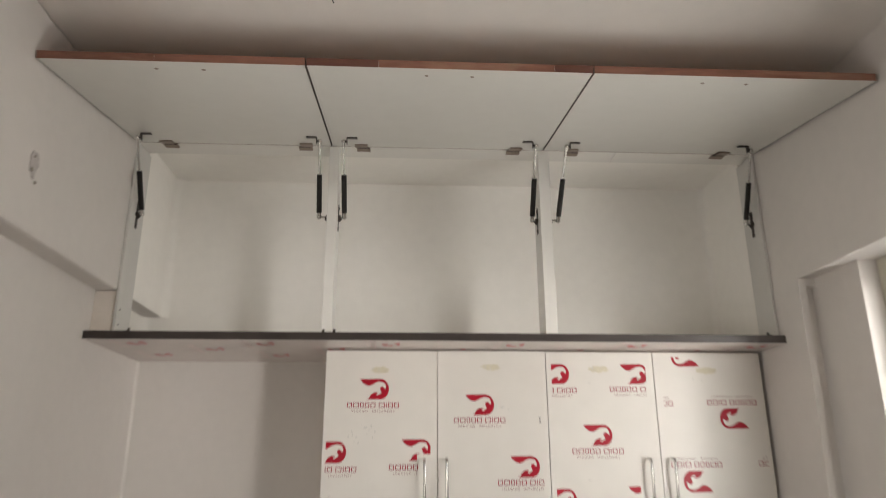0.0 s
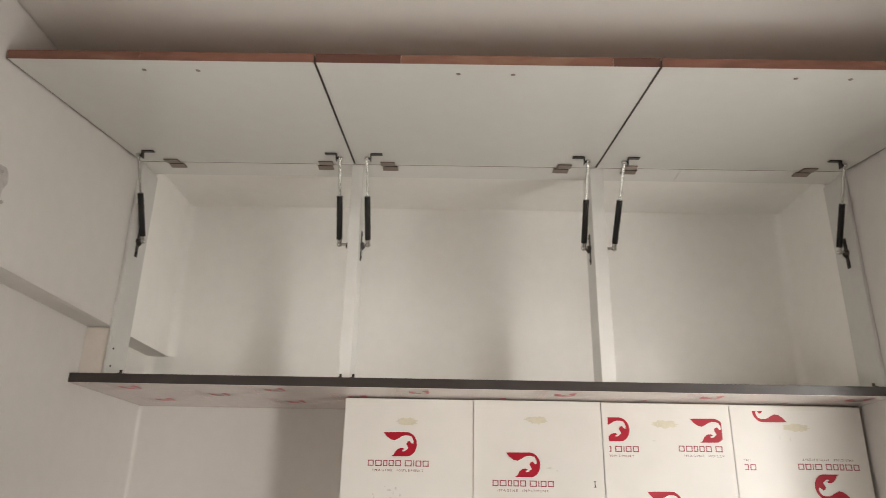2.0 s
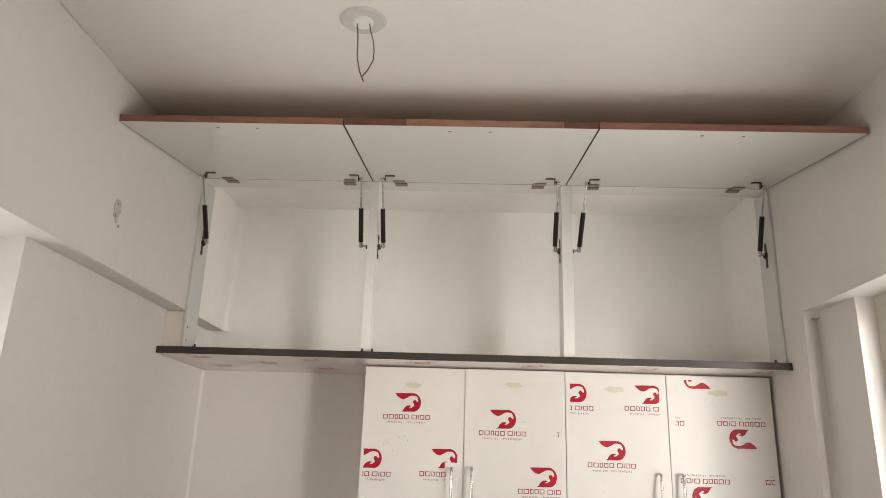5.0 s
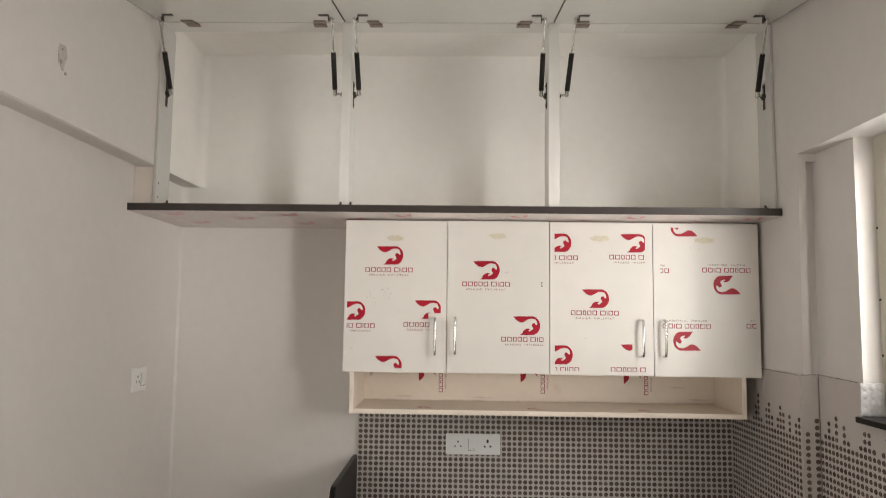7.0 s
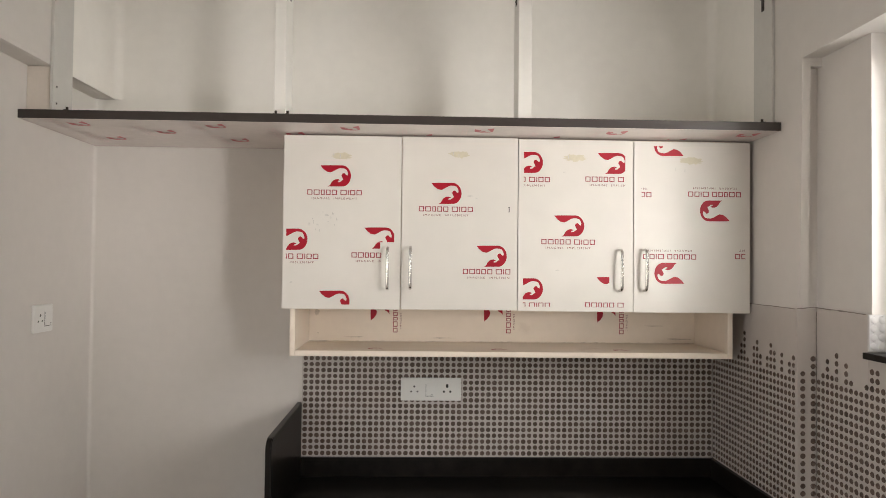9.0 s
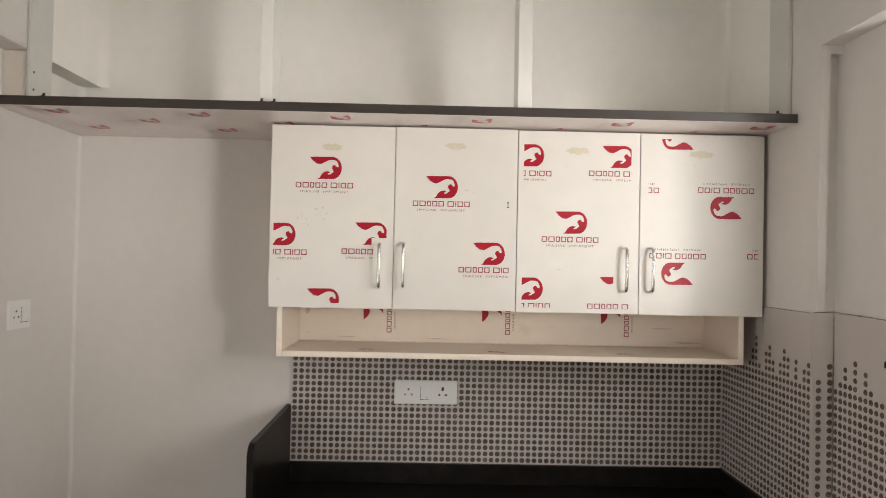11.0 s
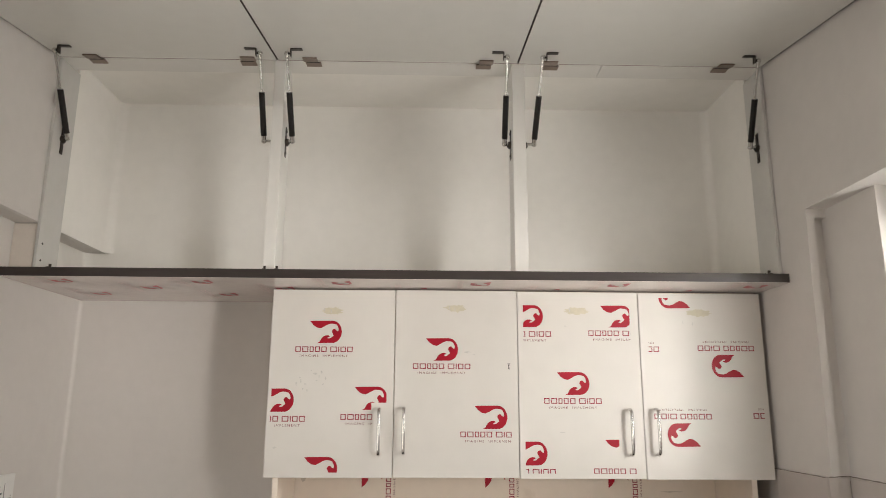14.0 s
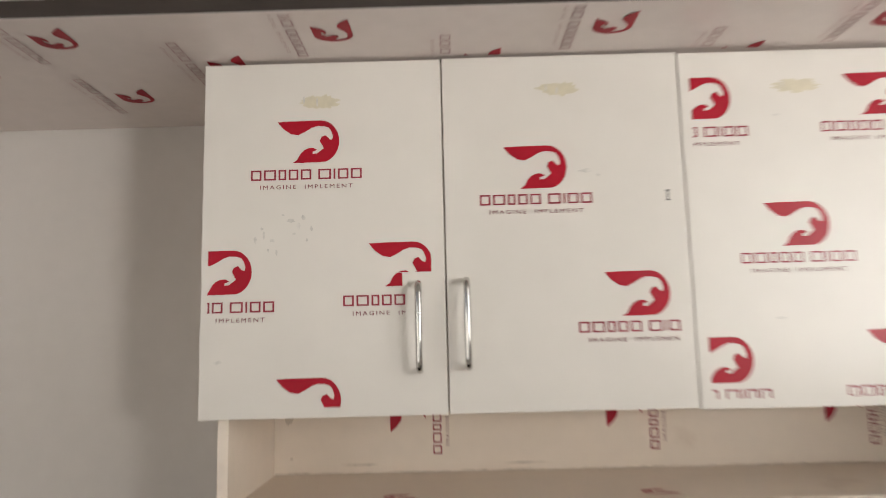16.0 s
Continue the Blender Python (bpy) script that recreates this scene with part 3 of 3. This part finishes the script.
def dust_line(x0, x1, z, high, step=0.012):
    """A ragged line of brown dust where the niche back meets its floor."""
    bm = bmesh.new()
    count = int((x1 - x0) / step)
    low = [bm.verts.new((x0 + k * step, -0.0206, z)) for k in range(count + 1)]
    top = [bm.verts.new((x0 + k * step, -0.0206, z + high * dust.uniform(0.25, 1.0))) for k in range(count + 1)]
    for k in range(count):
        bm.faces.new((low[k], low[k + 1], top[k + 1], top[k]))
    return bm


part("dust_line", dust_line(NX0 + 0.02, NX1 - 0.02, NZ0 + 0.0186, 0.004), DUST, niche_back, "brown dust along the joint")
for x, z, w, h in ((0.075, 1.385, 0.010, 0.007), (0.20, 1.372, 0.09, 0.006), (0.07, 1.46, 0.020, 0.03), (1.30, 1.42, 0.10, 0.006), (1.39, 1.372, 0.12, 0.008), (0.52, 1.370, 0.10, 0.005)):
    bm = bmesh.new()
    bm.faces.new([bm.verts.new((x + w / 2 * math.cos(k * 0.4488) * dust.uniform(0.5, 1), -0.0207, z + h / 2 * math.sin(k * 0.4488) * dust.uniform(0.5, 1))) for k in range(14)]).normal_update()
    part("stain", bm, DUST, niche_back, "brown glue stain")

below_shelf = Matrix.Translation((0, 0, SHELF0 - 0.0024)) @ Matrix.Rotation(radians(-90), 4, "X")
SLIM = (WEST + 0.01, EAST - 0.01, -0.478, -0.006)
for x, y in ((-0.605, -0.423), (-0.193, -0.423), (0.218, -0.423), (0.630, -0.423), (1.042, -0.423), (1.454, -0.423),
             (-0.382, -0.312), (0.030, -0.312), (0.442, -0.312), (0.854, -0.312), (1.266, -0.312), (-0.595, -0.182), (-0.180, -0.182)):
    lim = SLIM if x < 0.1 else (0.002, EAST - 0.01, -0.478, -0.322)
    print_on(shelf, "mark", x + 0.004, y, lim, below_shelf, 90, -1, (0.72, 0.85))
    print_on(shelf, "words", x - 0.055, y, lim, below_shelf, 90, ink=INK_FAINT)
    print_on(shelf, "line", x - 0.0745, y, lim, below_shelf, 90, -1, ink=INK_FAINT)

# glue residue and scuffs on the doors
rnd = random.Random(7)


def blot(x, z, w, h, n=14, rough=0.35, lift=0.0010):
    bm = bmesh.new()
    vs = [bm.verts.new((x + w / 2 * math.cos(k / n * 2 * math.pi) * rnd.uniform(1 - rough, 1), 0,
                        z + h / 2 * math.sin(k / n * 2 * math.pi) * rnd.uniform(1 - rough, 1))) for k in range(n)]
    bm.faces.new(vs).normal_update()
    bmesh.ops.translate(bm, verts=bm.verts[:], vec=(0, DOOR_Y - lift, 0))
    return bm


GLUE_FILM = material("glue_on_film", (0.585, 0.53, 0.40), 0.42, vary=0.07, scale=30, fine=120)
for i, x, z, w in ((0, 0.186, 1.982, 0.062), (1, 0.565, 1.992, 0.066), (2, 0.940, 1.987, 0.07), (3, 1.322, 1.984, 0.075)):
    part("glue_mark", blot(x, z, w * 1.25, 0.027, 40, 0.4, 0.0005), GLUE_FILM, doors[i], "yellowed glue residue")
for i, x, z in ((0, 0.160, 1.985), (0, 0.181, 1.981), (1, 0.545, 1.994), (1, 0.562, 1.990), (2, 0.918, 1.990), (3, 1.27, 1.955), (3, 1.30, 1.950)):
    part("scuff", blot(x, z, 0.004, 0.016, 8), PENCIL, doors[i])
for i, x, z, w, h in ((0, 0.141, 1.791, 0.012, 0.005), (0, 0.098, 1.768, 0.004, 0.010), (0, 0.152, 1.783, 0.005, 0.012), (0, 0.105, 1.745, 0.003, 0.006),
                      (0, 0.03, 1.575, 0.010, 0.005), (1, 0.603, 1.858, 0.020, 0.006), (0, 0.112, 1.760, 0.007, 0.006),
                      (0, 0.095, 1.779, 0.004, 0.004), (0, 0.160, 1.795, 0.006, 0.009), (0, 0.172, 1.778, 0.004, 0.007), (0, 0.145, 1.770, 0.008, 0.003),
                      (0, 0.128, 1.800, 0.004, 0.003), (0, 0.118, 1.742, 0.003, 0.009), (0, 0.165, 1.760, 0.003, 0.005), (0, 0.085, 1.762, 0.004, 0.012),
                      (2, 0.905, 1.940, 0.010, 0.004), (2, 0.885, 1.622, 0.012, 0.003), (1, 0.620, 1.851, 0.006, 0.004)):
    part("scuff", blot(x, z, w * 1.5, h * 1.5, 11, 0.6), PENCIL, doors[i])

bm = bmesh.new()
for dx, dz, w, h in ((0, 0, 0.0028, 0.0128), (0, 0.0075, 0.0064, 0.0022), (0, -0.0075, 0.0064, 0.0022)):
    bm.faces.new([bm.verts.new((0.7265 + dx + u * w / 2, DOOR_Y - 0.0008, 1.816 + dz + v * h / 2)) for u, v in ((-1, -1), (1, -1), (1, 1), (-1, 1))])
part("printed_line", bm, WIRE, doors[1], kind="stuff")

# ---- counter and granite upstand ----
TOP, TILE0 = 0.868, 0.938
counter = solid("counter", box(0.0185, EAST - 0.002, -0.60, -0.001, TOP - 0.034, TOP, 0.004), GRANITE, "polished black granite kitchen counter against the tiled wall", "counter", at=(0.77, -0.3, TOP - 0.034))
base = solid("counter_support", box(0.0185, EAST - 0.002, -0.55, -0.001, 0.0, TOP - 0.0345), PAINT, "plain masonry support below the counter", "counter base", at=(0.77, -0.3, 0.0))
skirting = solid("granite_skirting", box(0.019, EAST - 0.002, -0.022, -0.001, TOP + 0.0005, TILE0 - 0.0005, 0.002), GRANITE, "low black granite skirting behind the counter", "skirting", at=(0.77, -0.01, TOP))
skirting_side = solid("granite_skirting", box(EAST - 0.021, EAST - 0.002, -0.58, -0.0225, TOP + 0.0005, TILE0 - 0.0005, 0.002), GRANITE, "low black granite skirting beside the counter", "skirting", at=(1.52, -0.3, TOP))
bm = bmesh.new()
outline = [(-0.001, 0.0), (-0.001, 1.132), (-0.46, 1.124)]
outline += [(-0.490 - 0.03 * math.sin(t), 1.094 + 0.029 * math.cos(t)) for t in [k * math.pi / 16 for k in range(9)]]
outline += [(-0.522, 0.0)]
lo = [bm.verts.new((0.0, y, z)) for y, z in outline]
hi = [bm.verts.new((0.018, y, z)) for y, z in outline]
bm.faces.new(lo)
bm.faces.new(hi[::-1])
for k in range(len(lo)):
    bm.faces.new((lo[k], lo[(k + 1) % len(lo)], hi[(k + 1) % len(lo)], hi[k]))
bmesh.ops.bevel(bm, geom=[e for e in bm.edges if len({v.co.x for v in e.verts}) == 1], offset=0.0025, segments=2, affect="EDGES")
upstand = solid("granite_side_panel", bm, GRANITE, "upright black granite slab with rounded corner closing the counter", "side panel", at=(0, -0.28, 0))

# ---- sockets ----


def socket_plate(name, x0, x1, z0, z1, y, label, cells, m=None, group="wall sockets"):
    """A modular plate in the plane of the back wall; m turns it to another wall."""
    s = thing(name, ((x0 + x1) / 2, y, (z0 + z1) / 2), label, "socket", group)
    cz, w = (z0 + z1) / 2, x1 - x0
    part("plate", box(x0, x1, y - 0.009, y, z0, z1, 0.0025), PLATE, s)
    for c0, c1, kind in cells:
        a, b = x0 + c0 * w, x0 + c1 * w
        c = (a + b) / 2
        ins = part("switch" if kind == "switch" else "outlet", box(a, b, y - 0.0094, y - 0.0085, cz - 0.026, cz + 0.026), PLATE, s)
        if kind == "switch":
            part("rocker", box(a + 0.0005, b, y - 0.0118, y - 0.0092, cz - 0.0235, cz + 0.022, 0.0012), PLATE, ins)
            # dark strips drawn as the shade left of and below the rocker, plus a tick
            bm = box(a - 0.0012, a, y - 0.0098, y - 0.0085, cz - 0.026, cz + 0.020)
            box_into(bm, a, b - 0.002, y - 0.0105, y - 0.0093, cz - 0.0252, cz - 0.0236)
            box_into(bm, b - 0.010, b - 0.006, y - 0.0123, y - 0.0117, cz - 0.018, cz - 0.016)
            part("shadow_line", bm, SLOT, ins)
            continue
        bm = bmesh.new()
        r = 0.0032 if kind == "small" else 0.0040
        for dx, dz, rr in ((0, 0.010, r * 1.15), (-0.0115, -0.008, r), (0.0115, -0.008, r)):
            rod_into(bm, (c + dx, y - 0.0092, cz + dz), (c + dx, y - 0.0099, cz + dz), rr, sides=12)
        if kind == "large":
            box_into(bm, c - 0.004, c + 0.004, y - 0.0100, y - 0.0092, cz + 0.008, cz + 0.019)
        part("pin_holes", bm, SLOT, ins, "dark pin holes")
    if m is not None:
        s.matrix_basis = m
    return s


socket_plate("wall_socket", 0.376, 0.594, 1.143, 1.225, -0.0125, "white six-module plate with two sockets and a switch on dotted tiles",
             ((0.12, 0.33, "small"), (0.42, 0.555, "switch"), (0.64, 0.90, "large")))
socket_plate("wall_socket", -0.055, 0.055, -0.043, 0.043, 0.0, "white single socket plate on the painted side wall", ((0.12, 0.52, "small"), (0.56, 0.9, "switch")),
             pose(WEST, -0.335, 1.454, 0, 0, 90))

# ---- ceiling point with loose wire, broken plaster hole ----
rose = thing("ceiling_point", (0.092, -1.437, CEILING), "capped ceiling light point with bare looped grey wire", "light point")
bm = bmesh.new()
rod_into(bm, (0.092, -1.437, CEILING - 0.0008), (0.092, -1.437, CEILING - 0.006), 0.060, 0.055, sides=28)
part("patch", bm, material("patch_plaster", (0.60, 0.575, 0.54), 0.8, vary=0.08, scale=20, fine=90), rose, "greyish round plaster patch")
bm = bmesh.new()
rod_into(bm, (0.092, -1.437, CEILING - 0.0062), (0.092, -1.437, CEILING - 0.012), 0.027, 0.025, sides=24)
part("cover", bm, PLATE, rose)
loop = [(0.076, -1.437, CEILING - 0.012), (0.079, -1.437, CEILING - 0.03), (0.082, -1.44, CEILING - 0.06), (0.083, -1.438, CEILING - 0.11), (0.091, -1.436, CEILING - 0.150), (0.103, -1.435, CEILING - 0.180)]
part("wire", tube(loop, 0.0016, 8), WIRE, rose, smooth=True)
loop = [(0.108, -1.437, CEILING - 0.005), (0.112, -1.437, CEILING - 0.03), (0.121, -1.435, CEILING - 0.06), (0.125, -1.434, CEILING - 0.09), (0.124, -1.434, CEILING - 0.118), (0.112, -1.434, CEILING - 0.145), (0.099, -1.434, CEILING - 0.164)]
part("wire", tube(loop, 0.0016, 8), WIRE, rose, smooth=True)

bm = bmesh.new()
n = 16
vs = [bm.verts.new((WEST_BEAM + 0.0024, -1.055 + 0.026 * math.cos(k / n * 6.283) * rnd.uniform(0.6, 1), 2.398 + 0.045 * math.sin(k / n * 6.283) * rnd.uniform(0.6, 1))) for k in range(n)]
bm.faces.new(vs).normal_update()
bmesh.ops.solidify(bm, geom=bm.faces[:], thickness=0.0012)
hole = thing("plaster_hole", (WEST_BEAM, -1.055, 2.398), "small roughly patched hole in the painted beam", "wall damage")
part("patch", bm, material("filler_patch", (0.50, 0.46, 0.44), 0.9, vary=0.12, scale=60, fine=200, bump=0.5, bump_scale=120), hole)
for y, z, r in ((-1.062, 2.378, 0.006), (-1.038, 2.352, 0.005), (-1.058, 2.415, 0.004)):
    part("chip", rod_into(bmesh.new(), (WEST_BEAM + 0.002, y, z), (WEST_BEAM + 0.005, y, z), r, r * 0.8, sides=9), HOLE, hole)

# ---- wall tiles with raised dots ----
PITCH, RAD = 0.0213, 0.0085


def tile(wall, x0, x1, z0, z1, m):
    """A tile 8 mm thick in the plane y = 0 facing -y, turned by m to its wall."""
    bm = box(x0 + 0.0003, x1 - 0.0003, -0.009, -0.0005, z0 + 0.0003, z1 - 0.0003, 0.0004)
    bmesh.ops.transform(bm, matrix=m, verts=bm.verts[:])
    return part("tile", bm, TILE, wall)


def dots(wall, x0, x1, z0, tops, m, size=1.0):
    """Low round dots; tops gives the height of each column."""
    verts, faces, k = [], [], 0
    cols = int((x1 - x0) / PITCH)
    for i in range(cols):
        x, top = x0 + (i + 0.5) * (x1 - x0) / cols, tops(i)
        j = 0
        while z0 + (j + 0.5) * PITCH + RAD < top:
            z = z0 + (j + 0.5) * PITCH
            j += 1
            r = RAD * size * rnd.uniform(0.93, 1.05)
            for rr, dy in ((r, -0.0091), (r * 0.80, -0.0112), (r * 0.45, -0.0098)):
                for a in range(10):
                    t = a * math.pi / 5
                    verts.append(m @ Vector((x + rr * math.cos(t), dy, z + rr * math.sin(t))))
            for q in range(2):
                for a in range(10):
                    b = (a + 1) % 10
                    faces.append((k + q * 10 + a, k + q * 10 + b, k + q * 10 + 10 + b, k + q * 10 + 10 + a))
            faces.append(tuple(range(k + 20, k + 30)))
            k += 30
    me = bpy.data.meshes.new("dot_relief")
    o = ORIGIN[wall]
    me.from_pydata([v - o for v in verts], [], faces)
    me.materials.append(DOT)
    me.update()
    ob = new("dot_relief", me)
    ob.parent = wall
    tagged(ob, "dark brown raised round dots on the tiles", kind="stuff")


def skyline(heights, low):
    """Column tops that step up and down in small towers."""
    return lambda i: low + heights[i % len(heights)] * PITCH


COLUMN_TOWERS = (0, 2, 4, 1, 0, 1, 3, 0, 0, 1, 3, 5, 1, 0, 3, 4, 2, 0, 2, 4, 3, 0, 3, 0, 2, 3, 1)
RETURN_TOWERS = (0, 2, 4)
RECESS_TOWERS = (0, 1, 3, 1, 4, 0, 3, 1, 0, 0, 1, 3, 3, 1, 0, 1, 3, 3, 2, 0)
north = Matrix.Translation((0, -0.003, 0))
for z0, z1 in ((TILE0, JOINT_Z), (JOINT_Z, TILE_TOP)):
    for x0, x1 in ((0.0185, 0.598), (0.598, 1.198), (1.198, EAST - 0.010)):
        tile(wall_north, x0, x1, z0, z1, north)
part("grout", box(0.019, EAST - 0.011, -0.0085, -0.0002, TILE0 + 0.0005, TILE_TOP - 0.002), GROUT, wall_north)
dots(wall_north, 0.020, EAST - 0.011, TILE0 + 0.003, lambda i: 1.34, north)

# east faces: tile plane turned to face -x
col_m = Matrix.Translation((EAST, 0, 0)) @ Matrix.Rotation(radians(-90), 4, "Z")
rec_m = Matrix.Translation((EAST_IN, 0, 0)) @ Matrix.Rotation(radians(-90), 4, "Z")
ret_m = Matrix.Translation((0, COLUMN, 0))
for z0, z1 in ((TILE0, JOINT_Z), (JOINT_Z, TILE_TOP)):
    tile(column_east, 0.013, 0.313, z0, z1, col_m)
    tile(column_east, 0.313, 0.587, z0, z1, col_m)
    tile(column_east, EAST - 0.008, EAST_IN - 0.010, z0, z1, ret_m)
dots(column_east, 0.016, 0.586, TILE0 + 0.003, skyline(COLUMN_TOWERS, 1.335), col_m, 0.92)
dots(column_east, EAST - 0.007, EAST_IN - 0.003, TILE0 + 0.003, skyline(RETURN_TOWERS, 1.345), ret_m, 0.92)
for z0, z1 in ((TILE0, JOINT_Z), (JOINT_Z, TILE_TOP)):
    tile(wall_east, 0.5935, -WIN0 - 0.001, z0, z1, rec_m)
for z0, z1 in ((TILE0, JOINT_Z), (JOINT_Z, SILL - 0.02)):
    for k in range(6):
        tile(wall_east, -WIN0 + 0.3 * k, -WIN0 + 0.3 * k + 0.3, z0, z1, rec_m)
dots(wall_east, 0.596, 2.68, TILE0 + 0.003, skyline(RECESS_TOWERS, 1.325), rec_m, 0.92)

# bumpy pearl tile on the window reveal
reveal = part("reveal_tile", box(1.575, 1.6435, WIN0 - 0.009, WIN0 - 0.0005, SILL + 0.0005, TILE_TOP, 0.001), BUMPTILE, wall_east, "pearly white embossed tile")
bm = bmesh.new()
for i in range(3):
    for j in range(4):
        bmesh.ops.create_uvsphere(bm, u_segments=10, v_segments=6, radius=0.0095,
                                  matrix=Matrix.Translation((1.586 + i * 0.0225, WIN0 - 0.009, SILL + 0.013 + j * 0.0225)) @ Matrix.Diagonal((1, 0.35, 1, 1)))
part("embossing", bm, BUMPTILE, reveal, smooth=True)

# ragged dark joint between the plaster and the tiles, and up the recess corner
def ragged(points, wide):
    """A hand-filled joint along the points, in the plane y = 0 facing -y."""
    r, bm, rows = random.Random(len(points) * 7), bmesh.new(), []
    for (xa, za), (xb, zb) in zip(points, points[1:]):
        count = max(2, int(math.hypot(xb - xa, zb - za) / 0.008))
        for k in range(count):
            x, z = xa + (xb - xa) * k / count, za + (zb - za) * k / count
            w, off = wide * r.uniform(0.35, 1.0), wide * r.uniform(-0.25, 0.25)
            n = (1, 0) if abs(zb - za) > abs(xb - xa) else (0, 1)
            rows.append([bm.verts.new((x + n[0] * (off + q * w), -0.0094, z + n[1] * (off + q * w))) for q in (-0.5, 0.5)])
    for p, q in zip(rows, rows[1:]):
        bm.faces.new((p[0], q[0], q[1], p[1]))
    return bm


for wall, m, points, wide in ((column_east, col_m, ((0.010, TILE_TOP), (0.588, TILE_TOP - 0.001)), 0.0026),
                              (column_east, ret_m, ((EAST - 0.008, TILE_TOP), (EAST_IN - 0.006, TILE_TOP + 0.004)), 0.0036),
                              (wall_east, rec_m, ((0.590, TILE_TOP + 0.003), (-WIN0 - 0.002, TILE_TOP)), 0.0032),
                              (wall_east, rec_m, ((0.5965, TILE0), (0.5965, TILE_TOP)), 0.0045)):
    bm = ragged(points, wide)
    bmesh.ops.transform(bm, matrix=m, verts=bm.verts[:])
    part("joint", bm, JOINT, wall, "uneven dark brown grout line")
